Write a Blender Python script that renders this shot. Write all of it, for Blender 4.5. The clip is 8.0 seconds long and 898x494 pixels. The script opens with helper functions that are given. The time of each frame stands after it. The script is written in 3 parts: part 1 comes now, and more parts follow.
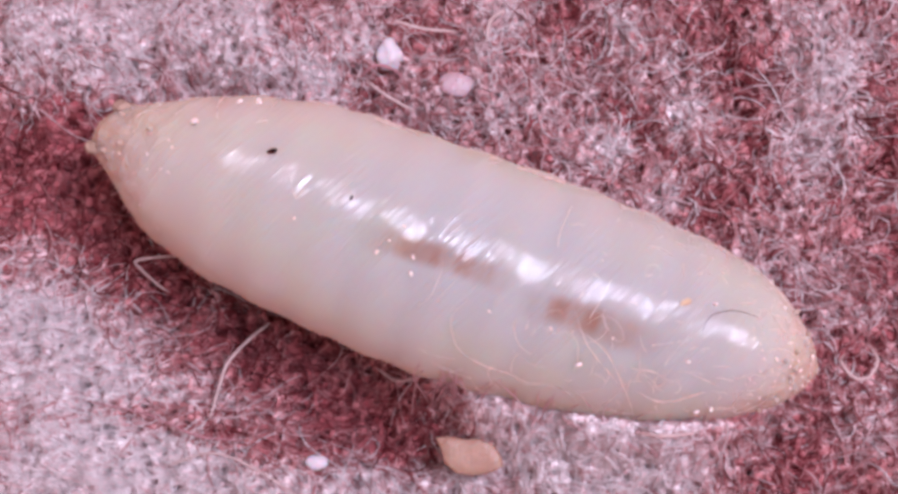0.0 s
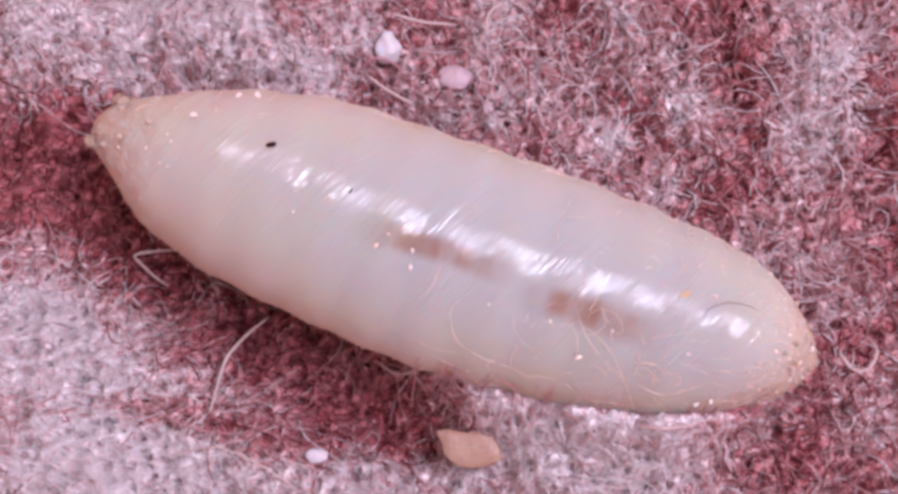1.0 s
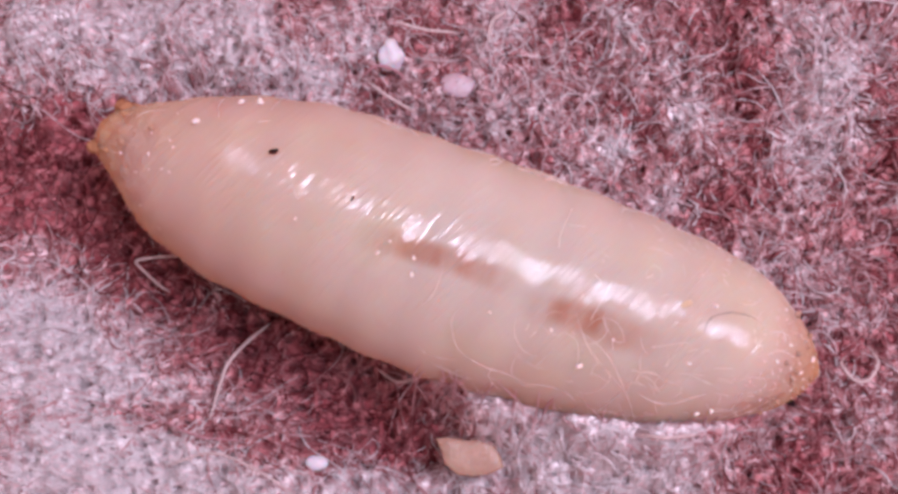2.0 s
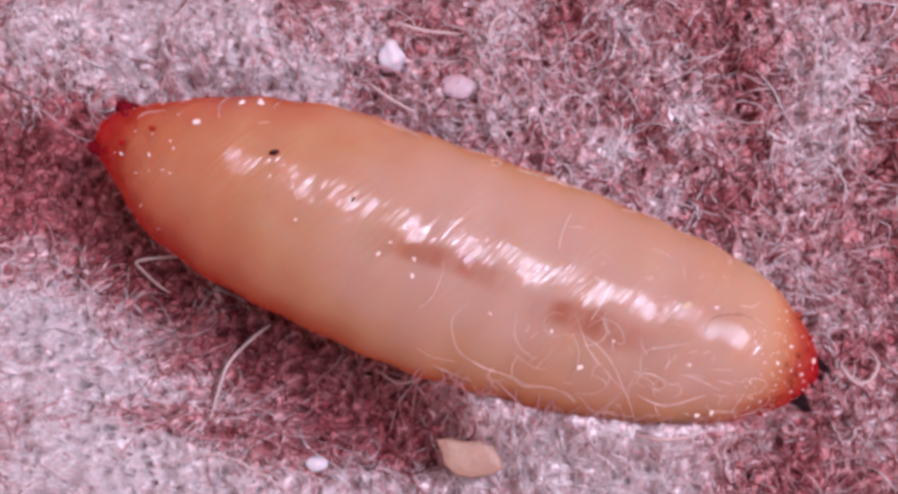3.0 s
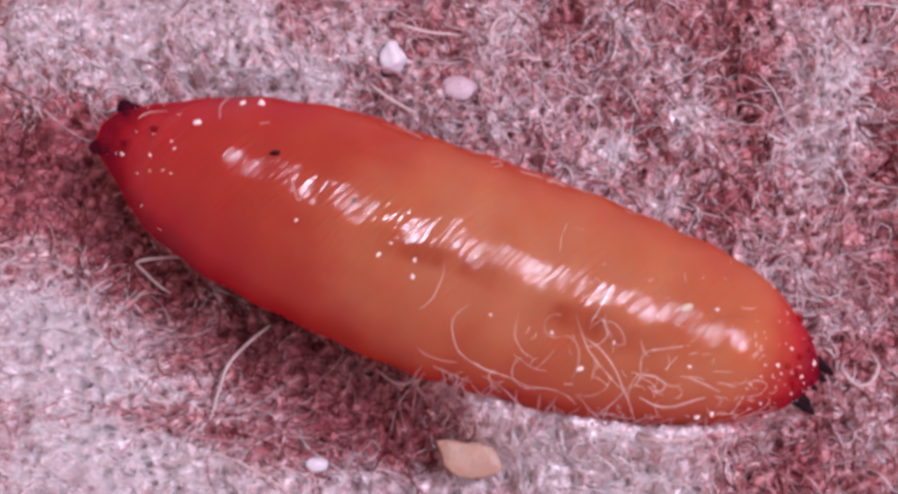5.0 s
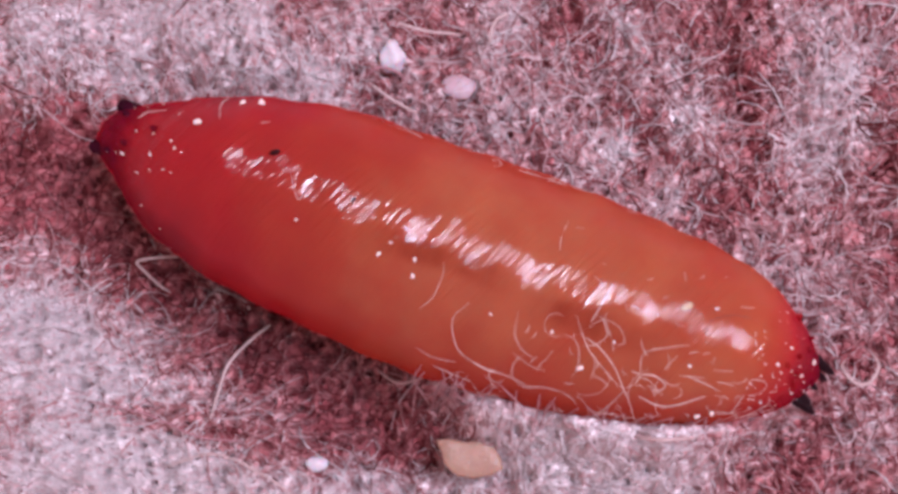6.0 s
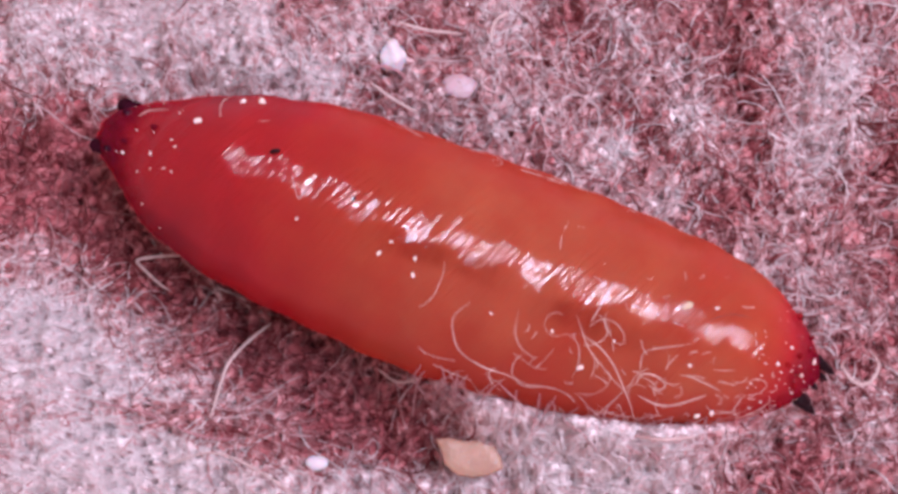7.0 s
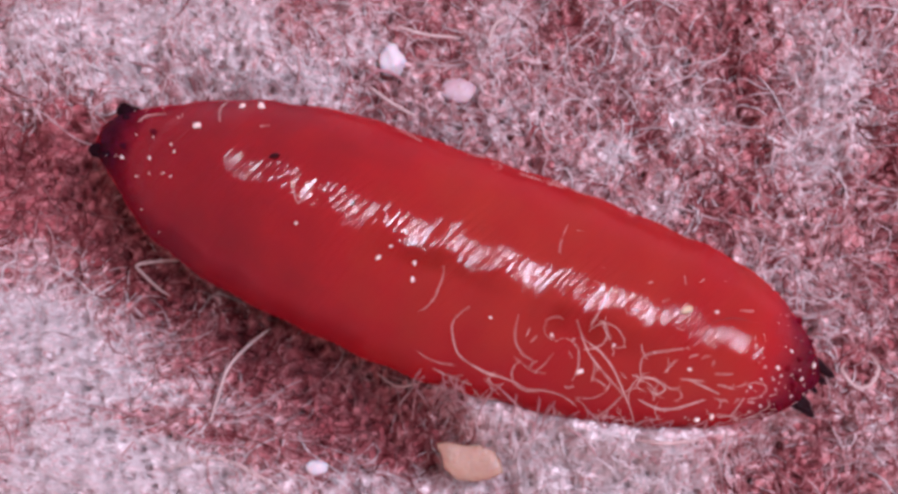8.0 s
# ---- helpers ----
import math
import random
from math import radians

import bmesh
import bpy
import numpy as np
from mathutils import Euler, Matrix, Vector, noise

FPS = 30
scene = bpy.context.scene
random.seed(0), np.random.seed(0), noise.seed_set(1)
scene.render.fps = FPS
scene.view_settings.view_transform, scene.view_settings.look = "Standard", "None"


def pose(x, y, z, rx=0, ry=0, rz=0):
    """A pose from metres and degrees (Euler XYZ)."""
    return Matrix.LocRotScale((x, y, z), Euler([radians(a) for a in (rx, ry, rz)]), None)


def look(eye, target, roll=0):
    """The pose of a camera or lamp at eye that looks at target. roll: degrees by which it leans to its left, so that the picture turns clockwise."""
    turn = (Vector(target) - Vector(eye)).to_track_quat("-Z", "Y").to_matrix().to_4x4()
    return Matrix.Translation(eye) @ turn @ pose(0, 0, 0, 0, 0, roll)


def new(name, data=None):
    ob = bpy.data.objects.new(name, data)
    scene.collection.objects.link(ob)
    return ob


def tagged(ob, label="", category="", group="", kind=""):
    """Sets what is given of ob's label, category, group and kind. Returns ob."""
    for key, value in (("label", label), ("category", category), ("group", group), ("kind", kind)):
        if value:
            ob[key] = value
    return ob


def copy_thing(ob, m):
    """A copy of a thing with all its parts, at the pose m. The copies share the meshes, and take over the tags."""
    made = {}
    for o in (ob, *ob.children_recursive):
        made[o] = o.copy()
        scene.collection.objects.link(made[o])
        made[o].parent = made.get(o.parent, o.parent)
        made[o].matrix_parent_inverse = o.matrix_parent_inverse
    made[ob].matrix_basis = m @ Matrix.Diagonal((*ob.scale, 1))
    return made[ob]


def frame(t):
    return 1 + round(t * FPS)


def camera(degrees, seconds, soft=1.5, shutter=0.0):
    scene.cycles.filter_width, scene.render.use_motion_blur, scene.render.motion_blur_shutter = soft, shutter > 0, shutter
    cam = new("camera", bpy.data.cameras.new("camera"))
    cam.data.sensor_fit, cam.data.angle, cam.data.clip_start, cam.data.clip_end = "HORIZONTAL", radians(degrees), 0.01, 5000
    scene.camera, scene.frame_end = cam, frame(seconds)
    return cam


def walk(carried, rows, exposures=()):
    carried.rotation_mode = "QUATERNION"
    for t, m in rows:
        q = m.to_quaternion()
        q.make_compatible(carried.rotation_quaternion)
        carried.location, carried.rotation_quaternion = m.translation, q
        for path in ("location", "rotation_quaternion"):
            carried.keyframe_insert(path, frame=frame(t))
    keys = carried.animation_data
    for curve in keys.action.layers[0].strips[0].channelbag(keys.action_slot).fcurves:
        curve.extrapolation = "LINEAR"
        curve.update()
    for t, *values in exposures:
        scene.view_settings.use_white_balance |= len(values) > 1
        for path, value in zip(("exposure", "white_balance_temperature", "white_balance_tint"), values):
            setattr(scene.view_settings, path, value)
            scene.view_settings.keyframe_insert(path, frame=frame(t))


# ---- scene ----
# A fly puparium, 8.5 mm long, tans from milky white to deep red on a piece of red and white wool felt.
MM = 0.001

# ---- camera: a macro lens almost straight above, with the slight weave of the film ----
cam = camera(30.0, 8.0, soft=3.5)
EYE = (0.0, -2.78 * MM, 19.81 * MM)
WEAVE = [(0.0, 0.0, 0.0), (0.5, 0.2, -1.9), (1.0, -1.2, -12.3), (1.5, 0.4, -2.9), (3.0, 2.0, 3.7), (3.5, 2.1, -0.1), (4.0, 1.4, -7.4),
         (4.5, 3.1, 6.0), (6.0, 3.0, 4.5), (6.5, 0.5, 6.4), (7.0, 3.5, 3.0), (7.5, 1.8, 11.2), (8.0, 2.7, 10.5)]
walk(cam, [(t, look(EYE, (-0.0068 * MM * dx, 0.0068 * MM * dy, 0.0))) for t, dx, dy in WEAVE],
     [(0.0, -0.03), (1.0, -0.05), (1.5, -0.09), (3.0, -0.02), (4.5, 0.02), (6.0, -0.03), (6.5, 0.09), (7.0, 0.14), (7.5, 0.05), (8.0, 0.01)])

# ---- light: one broad bench lamp high behind, and the pale room around it ----
world = bpy.data.worlds.new("room")
scene.world = world
world.use_nodes = True
world.node_tree.nodes["Background"].inputs["Color"].default_value = (1.0, 0.77, 0.82, 1)
world.node_tree.nodes["Background"].inputs["Strength"].default_value = 0.55
lamp_data = bpy.data.lights.new("bench_lamp", "AREA")
lamp_data.shape, lamp_data.size, lamp_data.size_y, lamp_data.energy, lamp_data.color = "RECTANGLE", 26 * MM, 50 * MM, 0.228, (0.74, 0.785, 1.0)
lamp = new("bench_lamp", lamp_data)
lamp.matrix_world = look((35 * MM, 8 * MM, 114 * MM), (0, 0, 0), 0)
_down = (lamp.matrix_world.to_3x3() @ Vector((0, 0, 1))).normalized()
_long = Vector((0.95, -0.31, 0.0))
_long = (_long - _down * _long.dot(_down)).normalized()
lamp.matrix_world = Matrix.Translation(lamp.matrix_world.translation) @ Matrix((_long, _down.cross(_long), _down)).transposed().to_4x4()


# ---- materials ----
def lin(r, g, b):
    return tuple((c / 255 / 12.92) if c < 10 else ((c / 255 + 0.055) / 1.055) ** 2.4 for c in (r, g, b)) + (1.0,)


class Mat:
    """A node material with a few short ways to add nodes."""

    def __init__(self, name, rough=0.6, spec=0.5):
        self.m = bpy.data.materials.new(name)
        self.m.use_nodes = True
        self.t = self.m.node_tree
        self.p = self.t.nodes["Principled BSDF"]
        self.p.inputs["Roughness"].default_value = rough
        self.p.inputs["Specular IOR Level"].default_value = spec

    def node(self, kind, **inputs):
        n = self.t.nodes.new(kind)
        for key, value in inputs.items():
            self.put(n.inputs[key.replace("_", " ")], value)
        return n

    def put(self, socket, value):
        if isinstance(value, bpy.types.NodeSocket):
            self.t.links.new(value, socket)
        else:
            socket.default_value = value

    def math(self, op, a, b=0.0, c=0.0, clamp=False):
        n = self.t.nodes.new("ShaderNodeMath")
        n.operation, n.use_clamp = op, clamp
        for s, v in zip(n.inputs, (a, b, c)):
            self.put(s, v)
        return n.outputs[0]

    def ramp(self, fac, stops):
        n = self.t.nodes.new("ShaderNodeValToRGB")
        e = n.color_ramp.elements
        while len(e) < len(stops):
            e.new(0.5)
        for el, (at, col) in zip(e, stops):
            el.position, el.color = at, col
        self.put(n.inputs[0], fac)
        return n.outputs[0]

    def mix(self, fac, a, b, blend="MIX"):
        n = self.t.nodes.new("ShaderNodeMix")
        n.data_type, n.blend_type = "RGBA", blend
        self.put(n.inputs[0], fac), self.put(n.inputs[6], a), self.put(n.inputs[7], b)
        return n.outputs[2]

    def coords(self, scale, other=None):
        """Object coordinates times scale (per metre)."""
        c = self.t.nodes.new("ShaderNodeTexCoord")
        c.object = other
        n = self.t.nodes.new("ShaderNodeMapping")
        self.put(n.inputs["Vector"], c.outputs["Object"])
        n.inputs["Scale"].default_value = scale if isinstance(scale, tuple) else (scale,) * 3
        return n.outputs[0]

    def noise(self, vector, scale, detail=3.0, rough=0.55):
        n = self.node("ShaderNodeTexNoise", Vector=vector, Scale=scale, Detail=detail, Roughness=rough)
        return n.outputs[0]

    def bump(self, height, metres, strength=1.0, normal=None):
        n = self.node("ShaderNodeBump", Height=height, Strength=strength, Distance=metres)
        if normal is not None:
            self.put(n.inputs["Normal"], normal)
        return n.outputs[0]


def wool(name, stops, rough=0.45, thin=0.0, mixed=False):
    """Wool hairs: each its own shade, with a dull sheen. Mixed wool follows the share of white hairs at its place."""
    k = Mat(name, rough, 0.4)
    v = k.coords(1000.0)
    g = k.t.nodes.new("ShaderNodeNewGeometry")
    own = g.outputs["Random Per Island"]
    if mixed:
        share = k.t.nodes.new("ShaderNodeAttribute")
        share.attribute_name = "white_wool"
        own = k.math("ADD", share.outputs["Fac"], k.math("MULTIPLY_ADD", own, 0.62, -0.31), clamp=True)
    grain = k.noise(v, 9.0, 2.0)
    tone = k.ramp(k.math("ADD", own, k.math("MULTIPLY_ADD", grain, 0.3, -0.15)), stops)
    k.put(k.p.inputs["Base Color"], tone)
    # hairs let some light through
    glow = k.node("ShaderNodeBsdfTranslucent", Color=tone)
    both = k.node("ShaderNodeMixShader")
    both.inputs[0].default_value = 0.50
    out = k.t.nodes["Material Output"]
    k.put(both.inputs[1], k.p.outputs[0]), k.put(both.inputs[2], glow.outputs[0]), k.put(out.inputs[0], both.outputs[0])
    if thin:
        # hairs so fine that one half sees through them
        clear = k.node("ShaderNodeBsdfTransparent")
        veil = k.node("ShaderNodeMixShader")
        k.put(veil.inputs[0], k.math("MULTIPLY_ADD", k.noise(v, 4.0, 2.0), 5.0 * thin, -1.5 * thin, clamp=True))
        k.put(veil.inputs[1], both.outputs[0]), k.put(veil.inputs[2], clear.outputs[0]), k.put(out.inputs[0], veil.outputs[0])
    return k.m


def shades(*colours):
    return [(i / (len(colours) - 1), lin(*c)) for i, c in enumerate(colours)]


WOOL = [(0.0, lin(138, 54, 60)), (0.22, lin(178, 96, 102)), (0.45, lin(215, 152, 154)), (0.7, lin(236, 202, 205)), (1.0, lin(250, 236, 238))]
felt_wool = wool("felt_wool", WOOL, 0.5, 0.0, True)
loose_wool = wool("loose_wool", WOOL, 0.4, 0.25, True)
skin_wool = wool("skin_wool", shades((244, 208, 200), (249, 224, 217), (253, 238, 232)), 0.25, 0.32)
loose_hair = wool("loose_hair", shades((206, 150, 154), (222, 178, 182), (240, 212, 214)), 0.4, 0.3)
pink_wool = wool("pink_wool", shades((176, 110, 120), (204, 146, 154), (222, 174, 180)))
stray_wool = wool("stray_wool", shades((222, 188, 188), (234, 206, 204), (244, 222, 222)), 0.3, 0.2)



def felt_base():
    """Matted wool below the loose hairs; the share of white wool comes with the sheet."""
    k = Mat("felt_base", 0.75, 0.3)
    v = k.coords(1000.0)
    share = k.t.nodes.new("ShaderNodeAttribute")
    share.attribute_name = "white_wool"
    fine, finer = k.noise(v, 7.0, 4.0, 0.65), k.noise(v, 22.0, 3.0)
    mixed = k.math("ADD", share.outputs["Fac"], k.math("MULTIPLY_ADD", fine, 0.6, -0.3))
    c = k.ramp(mixed, [(0.0, lin(150, 68, 74)), (0.3, lin(192, 118, 121)), (0.6, lin(222, 174, 177)), (0.95, lin(242, 222, 225))])
    k.put(k.p.inputs["Base Color"], c)
    k.put(k.p.inputs["Normal"], k.bump(k.math("ADD", fine, k.math("MULTIPLY", finer, 0.4)), 0.00006))
    return k.m


felt_mat = felt_base()


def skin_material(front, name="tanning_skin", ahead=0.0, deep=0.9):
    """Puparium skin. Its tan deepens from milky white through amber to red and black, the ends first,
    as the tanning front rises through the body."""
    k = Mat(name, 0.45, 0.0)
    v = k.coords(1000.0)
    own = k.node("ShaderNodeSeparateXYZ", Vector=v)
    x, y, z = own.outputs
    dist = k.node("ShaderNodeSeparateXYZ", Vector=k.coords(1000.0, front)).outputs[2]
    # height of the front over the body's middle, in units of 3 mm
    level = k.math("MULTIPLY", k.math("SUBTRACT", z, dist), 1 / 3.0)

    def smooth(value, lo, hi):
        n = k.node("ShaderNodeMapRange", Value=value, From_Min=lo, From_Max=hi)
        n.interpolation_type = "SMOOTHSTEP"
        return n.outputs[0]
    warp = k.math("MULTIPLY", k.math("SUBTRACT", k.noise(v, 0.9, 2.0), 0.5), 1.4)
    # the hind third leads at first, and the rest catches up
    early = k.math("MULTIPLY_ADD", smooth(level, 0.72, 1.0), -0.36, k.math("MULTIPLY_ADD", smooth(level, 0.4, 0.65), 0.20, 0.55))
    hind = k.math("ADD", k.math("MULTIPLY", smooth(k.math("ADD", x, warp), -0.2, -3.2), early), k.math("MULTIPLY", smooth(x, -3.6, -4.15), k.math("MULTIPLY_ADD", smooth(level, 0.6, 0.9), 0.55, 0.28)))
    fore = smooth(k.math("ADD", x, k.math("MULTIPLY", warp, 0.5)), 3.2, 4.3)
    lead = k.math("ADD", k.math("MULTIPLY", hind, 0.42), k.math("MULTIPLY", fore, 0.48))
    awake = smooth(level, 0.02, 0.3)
    # the darker rim of a translucent body, painted by deepening the tan down the flanks
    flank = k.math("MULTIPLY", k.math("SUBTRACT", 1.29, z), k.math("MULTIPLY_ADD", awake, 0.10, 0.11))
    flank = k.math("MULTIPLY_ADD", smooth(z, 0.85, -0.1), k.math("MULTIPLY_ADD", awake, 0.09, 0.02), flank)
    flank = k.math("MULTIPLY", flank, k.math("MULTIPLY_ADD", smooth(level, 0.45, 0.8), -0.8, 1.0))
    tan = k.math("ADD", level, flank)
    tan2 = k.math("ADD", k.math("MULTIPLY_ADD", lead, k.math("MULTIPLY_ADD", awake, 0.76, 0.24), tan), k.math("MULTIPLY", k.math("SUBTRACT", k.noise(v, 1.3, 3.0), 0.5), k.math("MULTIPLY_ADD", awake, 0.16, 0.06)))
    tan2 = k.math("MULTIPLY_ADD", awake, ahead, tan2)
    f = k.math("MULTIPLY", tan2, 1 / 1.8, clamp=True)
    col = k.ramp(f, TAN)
    # the fat body shows through in paler, yellower patches
    fat = k.math("MULTIPLY", smooth(k.noise(v, 1.1, 3.0), 0.42, 0.66), 0.7)
    col = k.mix(fat, col, k.mix(1.0, col, (1.0, 1.035, 0.93, 1.0), "MULTIPLY"))
    # the gut shows brown through the back in two broken lines
    def streak(x0, x1, yc, half):
        along = k.math("MULTIPLY", smooth(x, x0 - 0.35, x0 + 0.25), smooth(x, x1 + 0.35, x1 - 0.25))
        off = k.math("ABSOLUTE", k.math("SUBTRACT", k.math("MULTIPLY_ADD", warp, 0.12, y), yc))
        return k.math("MULTIPLY", along, smooth(off, half, half * 0.25))
    rib = k.noise(k.coords((5200.0, 900.0, 900.0)), 1.0, 2.0)
    above = smooth(z, 0.0, 0.5)
    gut = k.math("ADD", streak(-0.75, 0.45, -0.27, 0.20), streak(1.0, 2.1, -0.41, 0.22))
    gut = k.math("MULTIPLY", k.math("MULTIPLY", gut, above), k.math("MULTIPLY_ADD", rib, 1.1, -0.05, clamp=True))
    col = k.mix(gut, col, k.mix(1.0, col, lin(206, 132, 92), "MULTIPLY"))
    k.put(k.p.inputs["Base Color"], col)
    k.p.inputs["Subsurface Weight"].default_value = deep
    k.p.inputs["Subsurface Radius"].default_value = (1.0, 0.45, 0.3)
    k.p.inputs["Subsurface Scale"].default_value = 0.0013
    k.p.inputs["Coat Roughness"].default_value = 0.07
    k.p.inputs["Coat IOR"].default_value = 1.46
    # fine wrinkles run round the body, slanted a little, in bands that follow the segments
    sh = k.node("ShaderNodeCombineXYZ", X=k.math("MULTIPLY_ADD", y, -0.36, x), Y=k.math("MULTIPLY", y, 0.05), Z=k.math("MULTIPLY", z, 0.05))
    fine = k.noise(sh.outputs[0], 20.0, 1.0, 0.5)
    mid = k.noise(v, 2.2, 3.0)
    ends = k.math("ADD", smooth(x, -3.0, -4.2), fore)
    lumps = k.noise(v, 5.0, 3.0)
    patch = smooth(k.noise(v, 1.5, 2.0), 0.36, 0.60)
    soft = k.bump(mid, 0.00012, 0.12)
    soft = k.bump(k.math("MULTIPLY", lumps, ends), 0.0002, 0.8, soft)
    n = k.bump(k.math("MULTIPLY", fine, k.math("MULTIPLY", k.math("MULTIPLY_ADD", patch, 0.3, k.math("MULTIPLY_ADD", smooth(k.math("ABSOLUTE", x), 0.6, 2.6), 0.75, 0.28)), smooth(k.math("ABSOLUTE", y), 1.05, 0.55))), 0.000018, 1.0, soft)
    k.put(k.p.inputs["Coat Weight"], k.math("MULTIPLY_ADD", smooth(z, 0.4, 1.0), 0.60 if deep else 0.2, 0.1))
    k.put(k.p.inputs["Normal"], k.bump(fine, 0.000004, 1.0, soft)), k.put(k.p.inputs["Coat Normal"], n)
    k.put(k.p.inputs["Roughness"], k.math("MULTIPLY_ADD", mid, 0.2, 0.35))
    return k.m


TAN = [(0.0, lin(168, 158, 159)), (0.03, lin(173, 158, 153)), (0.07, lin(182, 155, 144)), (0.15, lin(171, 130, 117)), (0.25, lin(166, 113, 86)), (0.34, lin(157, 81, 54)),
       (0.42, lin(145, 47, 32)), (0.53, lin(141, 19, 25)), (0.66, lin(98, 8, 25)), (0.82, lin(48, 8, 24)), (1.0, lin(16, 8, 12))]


def plain(name, colour, second, scale, rough, spec=0.5, sss=0.0, relief=0.00002):
    k = Mat(name, rough, spec)
    v = k.coords(1000.0)
    n = k.noise(v, scale, 4.0)
    k.put(k.p.inputs["Base Color"], k.mix(n, colour, second))
    k.put(k.p.inputs["Normal"], k.bump(k.noise(v, scale * 2.5, 3.0), relief))
    if sss:
        k.p.inputs["Subsurface Weight"].default_value = sss
        k.p.inputs["Subsurface Scale"].default_value = 0.0002
    return k.m


grain_white = plain("white_grain", lin(212, 196, 203), lin(190, 170, 178), 4.0, 0.5, sss=0.4)
flake_tan = plain("tan_flake", lin(178, 138, 120), lin(150, 104, 92), 6.0, 0.45, sss=0.3)
flake_grey = plain("grey_flake", lin(186, 152, 160), lin(166, 126, 134), 7.0, 0.35, sss=0.3)
horn_black = plain("black_horn", lin(14, 6, 10), lin(38, 10, 18), 8.0, 0.3, 0.1)
# for pale specks: dust, and glints painted as white bits
speck_white = plain("dust", lin(246, 216, 210), lin(230, 182, 174), 20.0, 0.25, sss=0.2)
crumb_yellow = plain("pale_crumb", lin(210, 172, 138), lin(186, 136, 112), 12.0, 0.4, sss=0.3)
hair_black = plain("dark_hair", lin(60, 48, 58), lin(40, 34, 40), 20.0, 0.4)


# ---- mesh helpers ----
def mesh_object(name, verts, faces, material, parent=None, smooth=True):
    me = bpy.data.meshes.new(name)
    me.from_pydata(verts, [], faces)
    me.validate()
    me.materials.append(material)
    me.polygons.foreach_set("use_smooth", [smooth] * len(me.polygons))
    ob = new(name, me)
    ob.parent = parent
    return ob


def part(name, bm, material, parent, label=""):
    me = bpy.data.meshes.new(name)
    for f in bm.faces:
        f.smooth = True
    bm.to_mesh(me)
    bm.free()
    me.materials.append(material)
    ob = new(name, me)
    ob.parent = parent
    return tagged(ob, label)


def waves(seed, count, wavelength):
    """A smooth field of about -1 to 1 made of crossed waves."""
    rng = np.random.default_rng(seed)
    a = rng.uniform(0, 2 * np.pi, count)
    f = 2 * np.pi / (wavelength * rng.uniform(0.7, 1.5, count))
    ph = rng.uniform(0, 2 * np.pi, count)

    def field(x, y):
        out = 0.0
        for ai, fi, pi in zip(a, f, ph):
            out = out + np.sin(fi * (x * np.cos(ai) + y * np.sin(ai)) + pi)
        return out / (count ** 0.5) / 0.9
    return field


def blob(x, y, cx, cy, sx, sy, turn=0.0, power=1.0):
    c, s = math.cos(radians(turn)), math.sin(radians(turn))
    dx, dy = x - cx, y - cy
    d = ((dx * c + dy * s) / sx) ** 2 + ((dy * c - dx * s) / sy) ** 2
    return np.exp(-d ** power)


# ---- the body's shape, in millimetres: a spindle along x ----
LONG = 8.45
ST_U = [0, 0.015, 0.04, 0.07, 0.1, 0.15, 0.2, 0.3, 0.4, 0.5, 0.6, 0.7, 0.8, 0.86, 0.91, 0.955, 0.985, 1]
ST_R = [0.17, 0.31, 0.43, 0.625, 0.765, 0.94, 1.068, 1.21, 1.265, 1.29, 1.265, 1.205, 1.08, 0.95, 0.765, 0.51, 0.27, 0.02]
ST_C = [0.0, 0.05, 0.02, -0.06, -0.08, -0.07, -0.06, -0.06, -0.10, -0.125, -0.125, -0.105, -0.07, -0.04, -0.02, -0.03, -0.03, 0.0]
# how much higher than wide the back stands
ST_T = [1.0, 1.05, 1.12, 1.22, 1.29, 1.25, 1.16, 1.05, 1.015, 1.0, 1.01, 1.05, 1.15, 1.28, 1.44, 1.5, 1.3, 1.0]
FINE_U = np.linspace(0, 1, 801)


def softened(values, n):
    v = np.interp(FINE_U, ST_U, values)
    pad = np.concatenate([2 * v[0] - v[n:0:-1], v, 2 * v[-1] - v[-2:-n - 2:-1]])
    return np.convolve(pad, np.hanning(2 * n + 1) / np.hanning(2 * n + 1).sum(), "same")[n:-n]


R_FINE, C_FINE, T_FINE = np.maximum(softened(ST_R, 14), 0.0), softened(ST_C, 24), softened(ST_T, 40)
SEGMENTS = 13


def body_radius(u):
    return np.interp(u, FINE_U, R_FINE)


